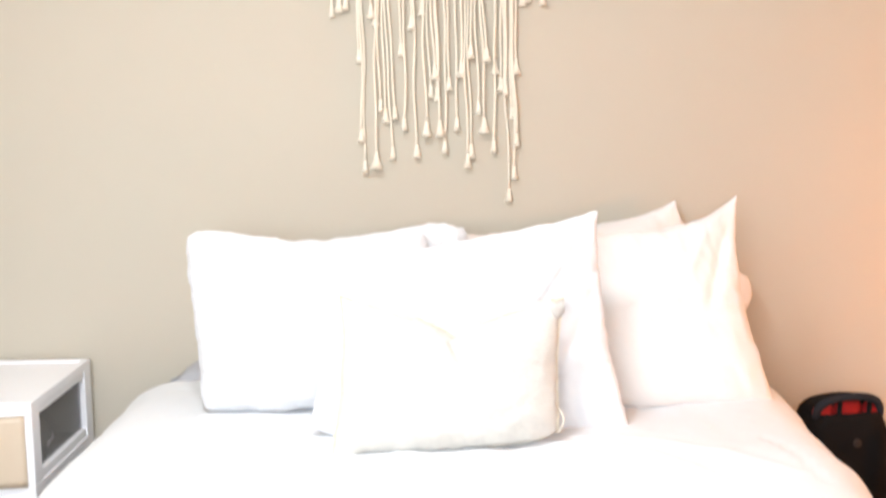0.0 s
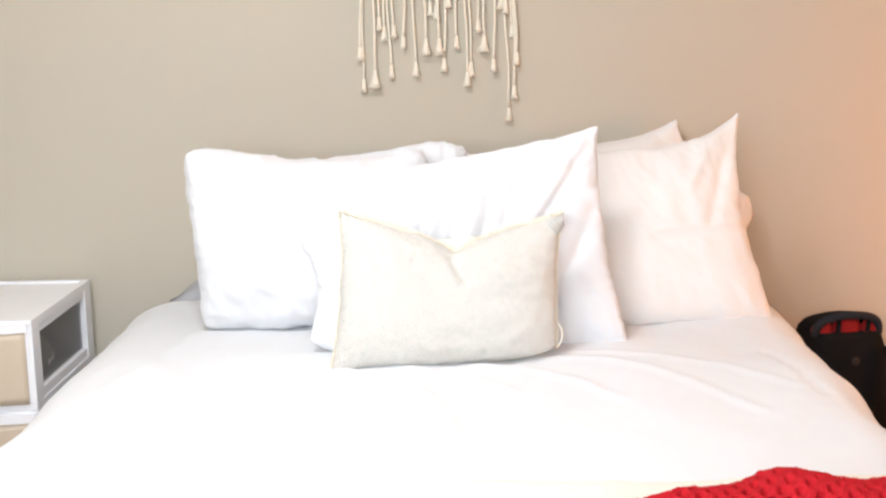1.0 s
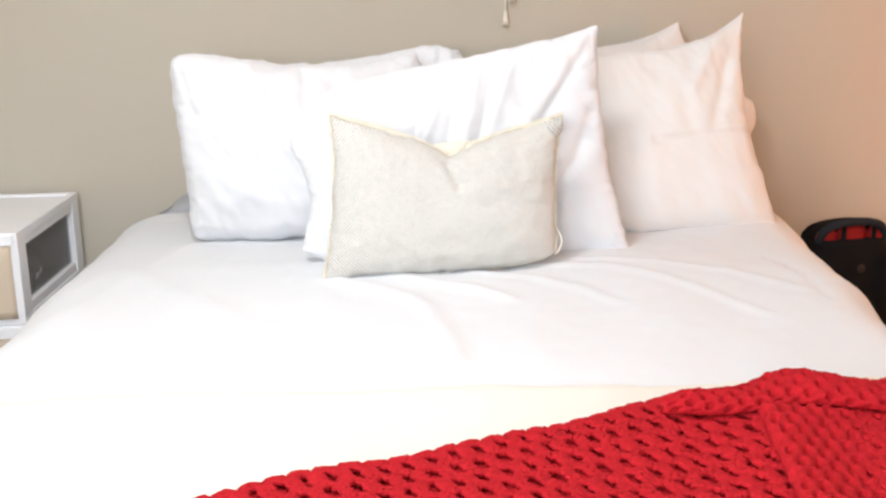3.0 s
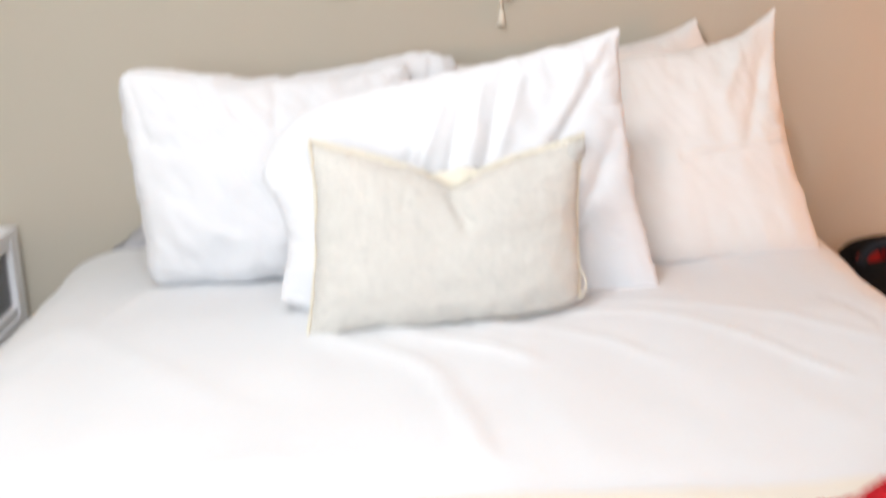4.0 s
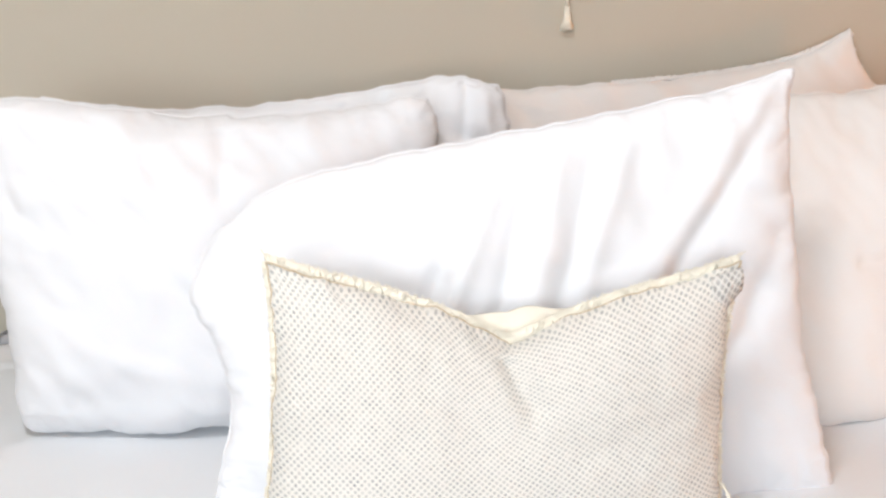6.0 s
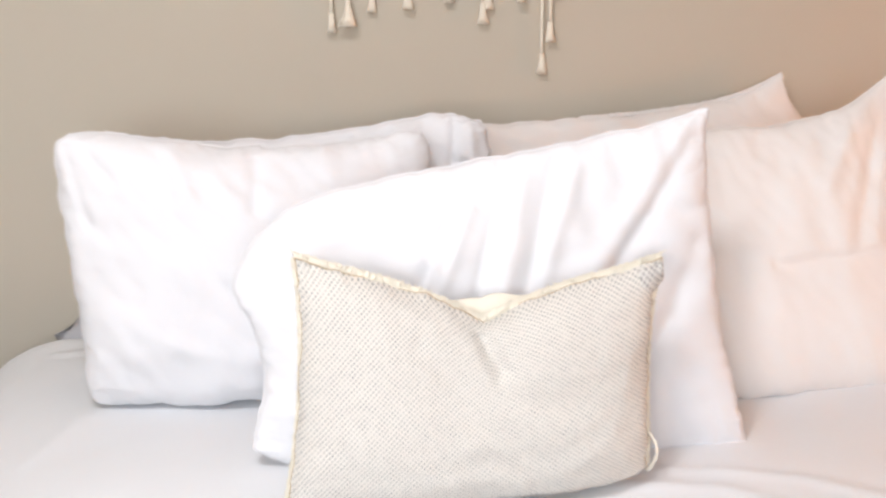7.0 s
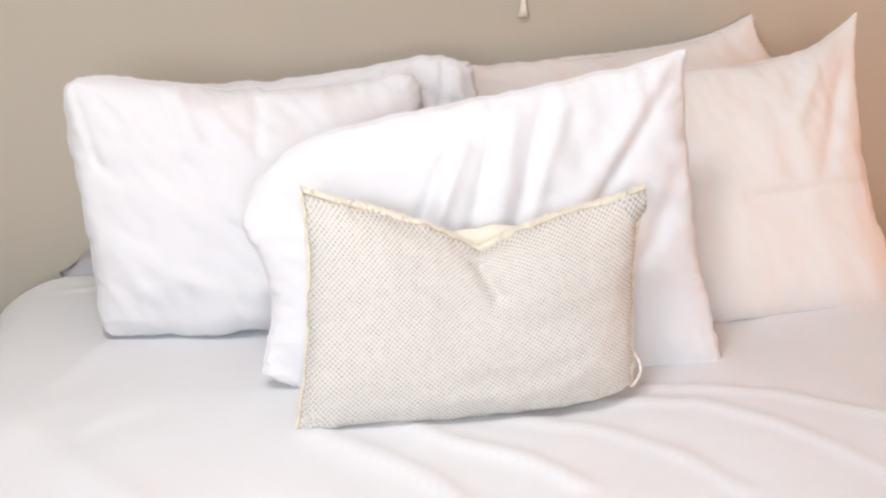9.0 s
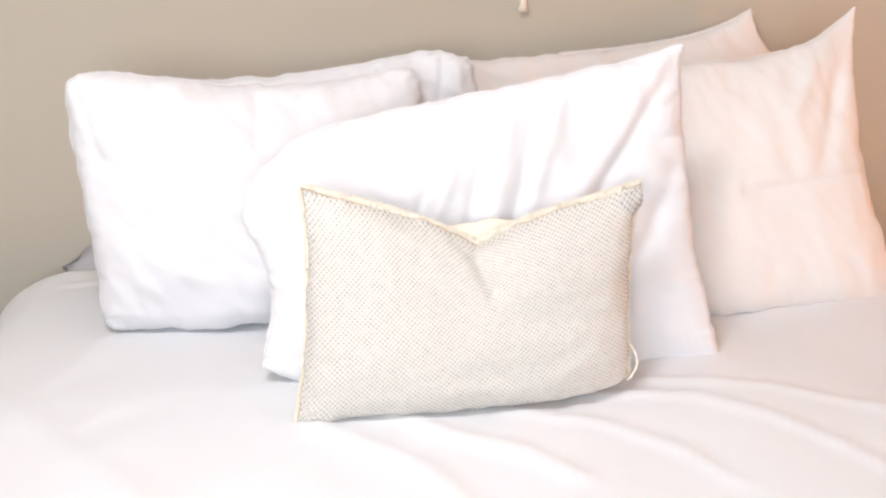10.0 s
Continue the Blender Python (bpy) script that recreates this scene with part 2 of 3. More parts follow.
def ridge(x, y, path, width, height):
    """A soft fold running along a polyline on the bed."""
    best = 9.0
    for (ax, ay), (bx, by) in zip(path, path[1:]):
        dx, dy = bx - ax, by - ay
        k = max(0.0, min(1.0, ((x - ax) * dx + (y - ay) * dy) / (dx * dx + dy * dy)))
        best = min(best, math.hypot(x - ax - k * dx, y - ay - k * dy))
    return height * math.exp(-((best / width) ** 2))


# folds as lines on the bed top, in the room's metres: path, width, height
FOLDS = (
    (((0.20, -0.93), (0.371, -0.97), (0.473, -1.056), (0.566, -1.171), (0.66, -1.33)), 0.013, 0.0048),
    (((0.30, -0.90), (0.50, -0.95), (0.64, -1.04), (0.78, -1.2)), 0.012, 0.0045),
    (((0.06, -0.97), (0.20, -1.03), (0.30, -1.12), (0.36, -1.22)), 0.014, 0.0048),
    (((-0.111, -0.953), (-0.039, -1.03), (0.063, -1.10), (0.13, -1.18)), 0.016, 0.007),
    (((-0.232, -0.963), (-0.169, -1.03), (-0.09, -1.12), (-0.047, -1.20), (-0.02, -1.436), (-0.014, -1.567)), 0.020, 0.0075),
    (((0.77, -0.93), (0.805, -1.10), (0.825, -1.26)), 0.007, -0.006),
    (((-0.73, -0.80), (-0.55, -1.05), (-0.40, -1.25)), 0.035, 0.004),
    (((-0.72, -0.24), (-0.60, -0.22)), 0.010, 0.006),
    (((-0.70, -1.70), (-0.507, -1.56), (-0.30, -1.50)), 0.03, 0.004),
    (((-0.62, -0.55), (-0.70, -0.9), (-0.82, -1.2)), 0.03, 0.004),
)


def bed_height(x, y):
    z = 0.011 * fbm(x * 1.7, y * 1.7, 3.1, 2) + 0.0045 * fbm(x * 6.5 + 0.4 * y, y * 4.0 - x * 3, 7.7, 3)
    q = BED @ Vector((x, y, 0))
    for path, width, height in FOLDS:
        z += ridge(q.x, q.y, path, width, height)
    return z


def tuck(y):
    """How far the covers are pulled in on the open side, more towards the foot."""
    return 0.062 * max(0.0, -y - 0.415)


def cover(name, y_head, y_foot, lift, mat, label, half=0.962, radius=0.16, drop=0.36, corner=0.16, category="bedding"):
    """A cover that lies over the bed top, rolls over the sides and hangs down."""
    hang = drop - radius
    run = (half - radius) * 2 + math.pi * radius + 2 * hang
    nu, nv = 190, max(20, int((y_head - y_foot) / 0.011))
    verts = []
    for j in range(nv):
        y = y_head + (y_foot - y_head) * j / (nv - 1)
        d = y_head - y
        inset = corner - math.sqrt(max(0.0, corner**2 - (corner - d) ** 2)) if d < corner else 0.0
        head = 0.06 * max(0.0, 1 - d / 0.10) ** 2
        hw0 = half - inset * 0.9 + 0.012 * fbm(0.3, y * 3, 1.5, 2)
        for i in range(nu):
            s = -run / 2 + run * i / (nu - 1)
            side, a = (1 if s > 0 else -1), abs(s)
            hw = hw0 - (tuck(y) if side > 0 else 0.0)
            flat = half - radius
            if a < flat:
                x, z, nx, nz = a / flat * (hw - radius), 0.0, 0.0, 1.0
            elif a < flat + math.pi * radius / 2:
                w = (a - flat) / radius
                x, z = hw - radius + radius * math.sin(w), -radius + radius * math.cos(w)
                nx, nz = math.sin(w), math.cos(w)
            else:
                x, z, nx, nz = hw, -radius - (a - flat - math.pi * radius / 2), 1.0, 0.0
            off = bed_height(side * a, y) + lift
            drape = 0.02 * fbm(side * 2.0, y * 5, 4.0, 2) * min(1.0, max(0.0, -z / 0.2))
            verts.append((side * (x + nx * (off + drape)), y, TOP + z + nz * off - head))
    faces = grid_faces(nu, nv, flip=True)
    ob = mesh_object(name, verts, faces, mat)
    ob.matrix_world = BED
    so = ob.modifiers.new("thickness", "SOLIDIFY")
    so.thickness, so.offset = 0.012, -1
    v, f = tube([Vector(p) + Vector((0, 0.002, -0.005)) for p in verts[:nu]], [0.0065] * nu, 8)
    mesh_object("hem", v, f, mat, ob, "rounded stitched hem")
    return tagged(ob, label, category)


cover("duvet", -0.115, -2.30, 0.0, M_DUVET, "smooth white duvet spread over the bed, lightly creased", category="duvet")
cover("coverlet", -1.63, -2.33, 0.012, M_CREAM, "cream cotton coverlet folded over the bed foot", half=0.967, drop=0.38, corner=0.02, category="coverlet")


# ---- pillows ----
def wrinkled(flat, us, vs, wide, high, gather, seed, rounds=130):
    """Lets a stuffed panel buckle: its cloth is longer than the seam that holds it, most of all along the seam."""
    nv, nu = flat.shape[:2]
    u, v = np.meshgrid(np.array(us), np.array(vs))
    near_u, near_v = np.exp(-(1 - np.abs(u)) * wide / 2 / 0.07), np.exp(-(1 - np.abs(v)) * high / 2 / 0.07)
    grow_u, grow_v = 0.012 + gather * near_v, 0.012 + gather * near_u
    n = np.cross(np.gradient(flat, axis=1), np.gradient(flat, axis=0))
    n /= np.linalg.norm(n, axis=2, keepdims=True) + 1e-9
    bump = np.zeros((nv, nu))
    for j in range(nv):
        for i in range(nu):
            x, y = us[i] * wide / 2, vs[j] * high / 2
            bump[j, i] = (near_v[j, i] * fbm(x * 26 + 4 * y + seed, y * 5, seed, 2) + near_u[j, i] * fbm(y * 26 - 4 * x + seed, x * 5, seed + 9, 2)
                          + 0.5 * fbm(x * 9 + y * 6 + seed, y * 5 - x * 5, seed + 3, 2))
    cloth = flat + n * (0.004 * bump)[..., None]
    free = np.ones((nv, nu, 1))
    free[0], free[-1], free[:, 0], free[:, -1] = 0, 0, 0, 0
    cloth = flat + (cloth - flat) * free
    grow_d = (grow_u + grow_v) / 2
    links = []
    for da, db, g in (((0, 1), (0, 0), grow_u), ((1, 0), (0, 0), grow_v), ((1, 1), (0, 0), grow_d), ((1, 0), (0, 1), grow_d)):
        h, w = nv - max(da[0], db[0]), nu - max(da[1], db[1])
        a = (slice(da[0], da[0] + h), slice(da[1], da[1] + w))
        b = (slice(db[0], db[0] + h), slice(db[1], db[1] + w))
        links.append((a, b, np.linalg.norm(flat[a] - flat[b], axis=2) * (1 + (g[a] + g[b]) / 2)))
    for _ in range(rounds):
        move = np.zeros_like(cloth)
        for a, b, rest in links:
            d = cloth[a] - cloth[b]
            size = np.linalg.norm(d, axis=2) + 1e-9
            d *= ((size - rest) / size * 0.11)[..., None]
            move[a] -= d
            move[b] += d
        cloth += move * free
        off = cloth - flat
        lap = np.zeros_like(off)
        lap[1:-1, 1:-1] = (off[2:, 1:-1] + off[:-2, 1:-1] + off[1:-1, 2:] + off[1:-1, :-2]) / 4 - off[1:-1, 1:-1]
        cloth += 0.035 * lap * free
    return cloth


def pillow(name, tl, tr, br, bl, thick, label, mat, bow=(0, 0, 0, 0), ears=(0.02,) * 4, creases=(), rumple=0.010, seed=0.0, nu=132, nv=98, notch=None, rounded=(0, 0, 0, 0), category="pillow", power=2.9, gather=0.045, lobe=0.0, peak=1.0):
    """A stuffed pillow between four corner points; bow: how far top, right, bottom and left edges curve in."""
    c = [Vector(p) for p in (tl, tr, br, bl)]
    across, up = (c[1] - c[0] + c[2] - c[3]), (c[0] - c[3] + c[1] - c[2])
    wide, high = across.length / 2, up.length / 2
    across.normalize(), up.normalize()
    front = across.cross(up).normalized()
    if front.y > 0:
        front = -front
    top = thing(name, label, category)

    def edge(u, v):
        s, t = (u + 1) / 2, (v + 1) / 2
        p = c[3] * (1 - s) * (1 - t) + c[2] * s * (1 - t) + c[1] * s * t + c[0] * (1 - s) * t
        p = p - up * bow[0] * (1 - u * u) * t**1.5 + up * bow[2] * (1 - u * u) * (1 - t) ** 1.5
        p = p - across * bow[1] * (1 - v * v) ** peak * s**1.5 + across * bow[3] * (1 - v * v) * (1 - s) ** 1.5
        for k, (cu, cv) in enumerate(((-1, 1), (1, 1), (1, -1), (-1, -1))):
            w = max(0.0, (1 + cu * u) / 2) ** 7 * max(0.0, (1 + cv * v) / 2) ** 7
            p = p + (across * cu * 0.5 + up * cv) * ears[k] * w
            p = p - (across * cu + up * cv) * rounded[k] * (max(0.0, 1 + cu * u) / 2 * max(0.0, 1 + cv * v) / 2) ** 16
        p = p - across * lobe * (math.exp(-(((v - 0.45) / 0.28) ** 2)) - 0.5 * math.exp(-(((v + 0.35) / 0.4) ** 2))) * (1 - s) ** 3
        if notch:
            nu_, depth, width = notch
            p = p - up * depth * math.exp(-abs((u - nu_) / width) ** 1.25) * t**2.2
        return p

    us = [0.6 * math.sin(math.pi / 2 * q) + 0.4 * q for q in (-1 + 2 * i / (nu - 1) for i in range(nu))]
    vs = [0.6 * math.sin(math.pi / 2 * q) + 0.4 * q for q in (-1 + 2 * j / (nv - 1) for j in range(nv))]
    lines = [(((a * wide / 2, b * high / 2), (d * wide / 2, e * high / 2)), w, h) for a, b, d, e, w, h in creases]
    shape = np.zeros((2, nv, nu, 3))
    bends, uvs = np.zeros((nv, nu)), []
    for k, side in enumerate((1, -1)):
        for j, v in enumerate(vs):
            for i, u in enumerate(us):
                prof = (max(0, 1 - abs(u) ** power) * max(0, 1 - abs(v) ** power)) ** 0.46
                t = max(thick / 2 * prof * (1.0 + 0.16 * (-v)), 0.003)
                soft = min(1.0, prof * 1.6)
                if side > 0:
                    bends[j, i] = soft * sum(ridge(u * wide / 2, v * high / 2, path, w, h) for path, w, h in lines)
                r = rumple * (fbm(u * 1.6 + seed, v * 1.3, side * 3.0 + seed, 3) + 0.5 * fbm(u * 4.5 + v * 3 + seed, v * 2.5 - u * 2, seed, 2))
                rim = math.sin(3 * math.pi * u + seed) * math.sin(2 * math.pi * v + seed * 2)
                p = edge(u, v) + front * side * (t + soft * r) + front * 0.007 * rim * (1 - soft)
                shape[k, j, i] = p + (up + across * 0.8) * 0.0055 * fbm(u * 6 + seed, v * 6, seed) * (1 - soft)
                uvs.append((u * wide / 2, v * high / 2))
    if gather:
        shape[0] = wrinkled(shape[0], us, vs, wide, high, gather, seed)
    shape[0] += bends[..., None] * np.array(front)
    verts = shape.reshape(-1, 3).tolist()
    faces = grid_faces(nu, nv) + grid_faces(nu, nv, nu * nv, True)
    n0 = nu * nv
    loop = [i for i in range(nu)] + [j * nu + nu - 1 for j in range(1, nv)] + [(nv - 1) * nu + i for i in range(nu - 2, -1, -1)] + [j * nu for j in range(nv - 2, 0, -1)]
    for a, b in zip(loop, loop[1:] + loop[:1]):
        faces.append((b, a, a + n0, b + n0))
    mesh_object("cushion" if category == "cushion" else "pillowcase", verts, faces, mat, top, uvs=uvs)
    # seam round the edge
    seam = [Vector((shape[0].reshape(-1, 3)[i] + shape[1].reshape(-1, 3)[i]) / 2) for i in loop + loop[:1]]
    stitched = category == "cushion"
    v, f = tube([p + front * (0.0035 if stitched else 0.0) for p in seam], [0.0010 if stitched else 0.0022] * len(seam), 6)
    mesh_object("seam", v, f, M_STITCH if stitched else mat, top, "thin tan stitched seam" if stitched else "")
    return top, edge, front, up, across


pillow("pillow", (-0.60, -0.24, 1.028), (0.116, -0.30, 1.094), (0.10, -0.33, 0.60), (-0.60, -0.30, 0.60), 0.13,
       "plump white cotton pillow propped behind another pillow", M_LINEN, bow=(0.044, 0.0, 0, 0.0), ears=(0.0, -0.03, 0.01, 0.01), rounded=(0, 0.024, 0, 0),
       creases=((-0.1, 0.86, 0.15, 0.5, 0.012, -0.008), (0.55, 0.9, 0.75, 0.3, 0.014, 0.012),
                (0.30, 0.93, 0.27, 0.62, 0.007, -0.006), (0.37, 0.94, 0.36, 0.6, 0.008, 0.006), (0.48, 0.95, 0.44, 0.66, 0.007, -0.007), (0.66, 0.95, 0.60, 0.6, 0.008, -0.006),
                (0.83, 0.93, 0.80, 0.55, 0.009, -0.008), (0.90, 0.9, 0.92, 0.5, 0.010, 0.007)), seed=1.3)
back_pillow, b_edge, b_front, b_up, b_across = pillow("pillow", (0.05, -0.09, 0.986), (0.742, -0.06, 1.017), (0.88, -0.12, 0.61), (0.16, -0.13, 0.60), 0.13,
       "off-white ribbed cotton pillow leaning against the wall", M_LINEN_WARM_LIT, bow=(0.0, -0.165, 0, 0.0), ears=(0.01, 0.058, 0.0, 0.01), seed=4.1, gather=0.022, peak=2.2)
nub_v, nub_f = [], []
nubs = random.Random(41)
for k in range(260):
    side = k >= 190
    q = (k % 190) / 189 if not side else (k - 190) / 69
    p = b_edge(1, 1 - 0.7 * q) if side else b_edge(-0.2 + 1.2 * q, 1)
    out = b_across if side else b_up
    along = b_up if side else b_across
    size = nubs.uniform(0.0022, 0.0042)
    base = len(nub_v)
    tip = p + out * size * 1.4 + along * nubs.uniform(-0.002, 0.002) + b_front * nubs.uniform(-0.004, 0.006)
    tv, tf = tube([p - out * 0.003, p + out * size * 0.6, tip], [size * 0.7, size, size * 0.35], 6)
    nub_v += tv
    nub_f += [tuple(base + i for i in f) for f in tf]
tagged(mesh_object("nubbly_edge", nub_v, nub_f, M_LINEN_WARM_LIT, back_pillow, "nubbly off-white textured edge"), kind="stuff")
pillow("pillow", (-0.655, -0.45, 1.098), (-0.01, -0.39, 1.048), (0.0, -0.50, 0.60), (-0.612, -0.51, 0.597), 0.19,
       "plump white cotton pillow standing upright on the bed", M_LINEN, bow=(0.044, 0.0, -0.004, 0.006), ears=(-0.012, 0.01, 0.01, 0.0), rounded=(0.026, 0.020, 0, 0.014),
       creases=((-0.55, 0.75, -0.2, -0.1, 0.02, -0.008), (-0.2, 0.8, 0.1, 0.2, 0.02, 0.008), (-0.93, 0.85, -0.86, 0.3, 0.010, -0.006),
                (-0.45, 0.9, -0.40, 0.55, 0.009, -0.005), (-0.36, 0.9, -0.30, 0.6, 0.010, 0.005), (0.05, 0.9, 0.02, 0.5, 0.011, -0.006), (-0.7, -0.4, -0.35, -0.6, 0.018, 0.005)), seed=2.2, gather=0.035)
# white case like the left ones; its warm, brighter tone is painted-in lamplight
pillow("pillow", (0.33, -0.45, 1.040), (0.812, -0.40, 1.045), (0.893, -0.55, 0.585), (0.30, -0.63, 0.588), 0.15,
       "white cotton pillow with one pointed corner raised", M_LINEN_WARM_LIT, bow=(0.010, 0.016, 0.0, 0.0), ears=(-0.01, 0.078, 0.012, 0.01),
       creases=((0.95, 0.95, 0.55, 0.1, 0.02, -0.009), (0.72, 0.98, 0.4, 0.5, 0.02, 0.007), (-0.1, -0.06, 0.97, 0.0, 0.007, -0.0045), (0.0, 0.02, 0.97, 0.07, 0.02, 0.003)), seed=5.6, gather=0.014, rumple=0.005)
pillow("pillow", (-0.315, -0.70, 0.985), (0.378, -0.735, 1.098), (0.445, -0.80, 0.608), (-0.335, -0.79, 0.588), 0.135,
       "white cotton pillow with diagonal creases, open hem at one end", M_LINEN, bow=(-0.008, 0.012, -0.012, 0.018), ears=(-0.012, 0.022, 0.012, -0.016), rounded=(0.03, 0, 0, 0.02),
       creases=((0.93, 0.88, 0.30, -0.25, 0.013, -0.008), (0.86, 0.88, 0.34, 0.0, 0.022, 0.009), (0.12, 0.80, -0.14, -0.25, 0.013, -0.010), (0.20, 0.85, 0.0, -0.2, 0.016, 0.010),
                (-0.04, 0.70, -0.28, -0.05, 0.014, 0.011), (-0.13, 0.62, -0.34, 0.0, 0.012, -0.010), (0.34, 0.88, 0.12, -0.1, 0.014, -0.010), (0.44, 0.9, 0.2, 0.1, 0.016, 0.008),
                (-0.9, 0.8, -0.5, 0.2, 0.025, 0.010), (-0.8, 0.55, -0.55, -0.3, 0.018, -0.009), (0.95, 0.3, 0.6, -0.5, 0.016, -0.007)),
       seed=7.9, power=2.3, lobe=0.03)


# ---- lumbar cushion ----
lumbar, l_edge, l_front, l_up, l_across = pillow(
    "cushion", (-0.232, -0.885, 0.946), (0.268, -0.90, 0.925), (0.262, -0.94, 0.612), (-0.262, -0.94, 0.606), 0.135,
    "cream open-weave lumbar cushion with frayed edges, pinched at the top", M_WEAVE, bow=(0.022, 0.01, -0.006, 0.010), ears=(0.012, 0.014, -0.014, 0.01), rounded=(0, 0, 0.008, 0),
    creases=((0.02, 0.80, 0.13, 0.34, 0.013, -0.015), (-0.3, 0.7, -0.36, 0.45, 0.012, -0.004)),
    rumple=0.005, seed=3.4, nu=110, nv=80, notch=(0.03, 0.056, 0.36), category="cushion", gather=0.014)


def frayed(side, count, reach):
    """A strip of short loose threads along one edge of the cushion."""
    rnd = random.Random(side)
    verts, faces = [], []
    ring = [l_edge(*((-1 + 2 * k / 60, 1), (1, 1 - 2 * k / 60), (1 - 2 * k / 60, -1), (-1, -1 + 2 * k / 60))[side]) for k in range(61)]
    out = (l_up, l_across, -l_up, -l_across)[side]
    # backing band
    base = len(verts)
    for k, p in enumerate(ring):
        w = reach * (0.75 + 0.25 * fbm(k * 0.35, side, 2.0))
        for a, b in ((-0.004, 0.0022), (w, 0.0016), (w, -0.0016), (-0.004, -0.0022)):
            verts.append(p + out * a + l_front * b)
    for k in range(60):
        for q in range(4):
            faces.append((base + 4 * k + q, base + 4 * k + (q + 1) % 4, base + 4 * k + 4 + (q + 1) % 4, base + 4 * k + 4 + q))
    for k in range(count):
        s = rnd.random() * 59.99
        p = ring[int(s)].lerp(ring[int(s) + 1], s % 1)
        lean = rnd.uniform(-0.9, 0.9)
        along = (ring[int(s) + 1] - ring[int(s)]).normalized()
        length = reach * rnd.uniform(0.7, 1.05)
        pts = [p + l_front * rnd.uniform(-0.003, 0.003), p + out * length * 0.6 + along * lean * length * 0.4 + l_front * rnd.uniform(-0.002, 0.004), p + out * length + along * lean * length + l_front * rnd.uniform(-0.003, 0.006)]
        v, f = tube(pts, [0.0009, 0.0008, 0.0004], 4)
        b = len(verts)
        verts += v
        faces += [tuple(b + q for q in face) for face in f]
    tagged(mesh_object("frayed_edge", verts, faces, M_FRAY, lumbar, "frayed cream cotton fringe"), kind="stuff")


frayed(0, 420, 0.012)
frayed(1, 240, 0.006)
frayed(2, 200, 0.003)
frayed(3, 240, 0.006)
# one upper corner folded over, its weave stretched open
fold_v, fold_uv = [], []
for j in range(9):
    for i in range(9):
        a, b = i / 8, j / 8
        drop = 0.050 * b * (1 - 0.45 * a)
        p = l_edge(1 - 0.13 * (1 - a) * (1 - 0.35 * b), 1) - l_up * (drop + 0.002) + l_across * 0.004 * b * a
        fold_v.append(p + l_front * (0.010 + 0.010 * math.sin(math.pi * min(1.0, 0.25 + 0.75 * b)) + 0.002 * math.sin(5 * a)))
        fold_uv.append((0.035 * a, 0.030 * b))
fold = mesh_object("folded_corner", fold_v, grid_faces(9, 9, flip=True), M_WEAVE_OPEN, lumbar, "folded corner with an open grey weave", uvs=fold_uv)
so = fold.modifiers.new("thickness", "SOLIDIFY")
so.thickness, so.offset = 0.004, -1
# trim that has come loose at one lower corner
corner = l_edge(1, -1)
loop_pts = [corner + l_across * (0.006 + 0.013 * math.sin(math.pi * k / 16) ** 0.8) + l_up * (0.055 - 0.058 * k / 16) + l_front * (0.004 + 0.006 * math.sin(math.pi * k / 16)) for k in range(17)]
v, f = tube(loop_pts, [0.0020 + 0.0008 * math.sin(k * 1.9) for k in range(17)], 7)
mesh_object("loose_trim", v, f, M_FRAY, lumbar, "loose loop of cream trim")
# back panel peeping over the pinched top
bv = []
for k in range(31):
    u = -0.42 + 0.9 * k / 30
    p = l_edge(u, 1) - l_front * 0.02
    rise = 0.030 * math.exp(-abs((u - 0.06) / 0.17) ** 2.2)
    for a, b in ((-0.03, 0.006), (rise, 0.004), (rise, -0.004), (-0.03, -0.006)):
        bv.append(p + l_up * a + l_front * b)
mesh_object("back_panel", bv, [(4 * k + q, 4 * k + (q + 1) % 4, 4 * k + 4 + (q + 1) % 4, 4 * k + 4 + q) for k in range(30) for q in range(4)], M_FRAY, lumbar, "plain cream back cloth")

# ---- grey cloth tucked at the bed head ----
def grey_bundle():
    nu, nv = 60, 20
    verts = []
    for i in range(nu):
        s = i / (nu - 1)
        x = -0.745 + 0.75 * s
        r = 0.055 * min(1.0, (s * 9) ** 0.5 + 0.15) * min(1.0, ((1 - s) * 9) ** 0.5 + 0.1)
        for k in range(nv):
            w = 2 * math.pi * k / nv
            rr = r * (1 + 0.22 * fbm(x * 9, math.cos(w) * 1.5, math.sin(w) * 1.5, 3))
            verts.append((x + 0.02 * math.sin(w), -0.085 + 1.05 * rr * math.cos(w), 0.594 + 0.92 * rr * math.sin(w)))
    faces = [(i * nv + k, i * nv + (k + 1) % nv, (i + 1) * nv + (k + 1) % nv, (i + 1) * nv + k) for i in range(nu - 1) for k in range(nv)]
    faces += [tuple(range(nv)), tuple((nu - 1) * nv + k for k in range(nv))[::-1]]
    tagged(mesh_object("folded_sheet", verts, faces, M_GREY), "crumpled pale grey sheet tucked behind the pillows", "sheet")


grey_bundle()


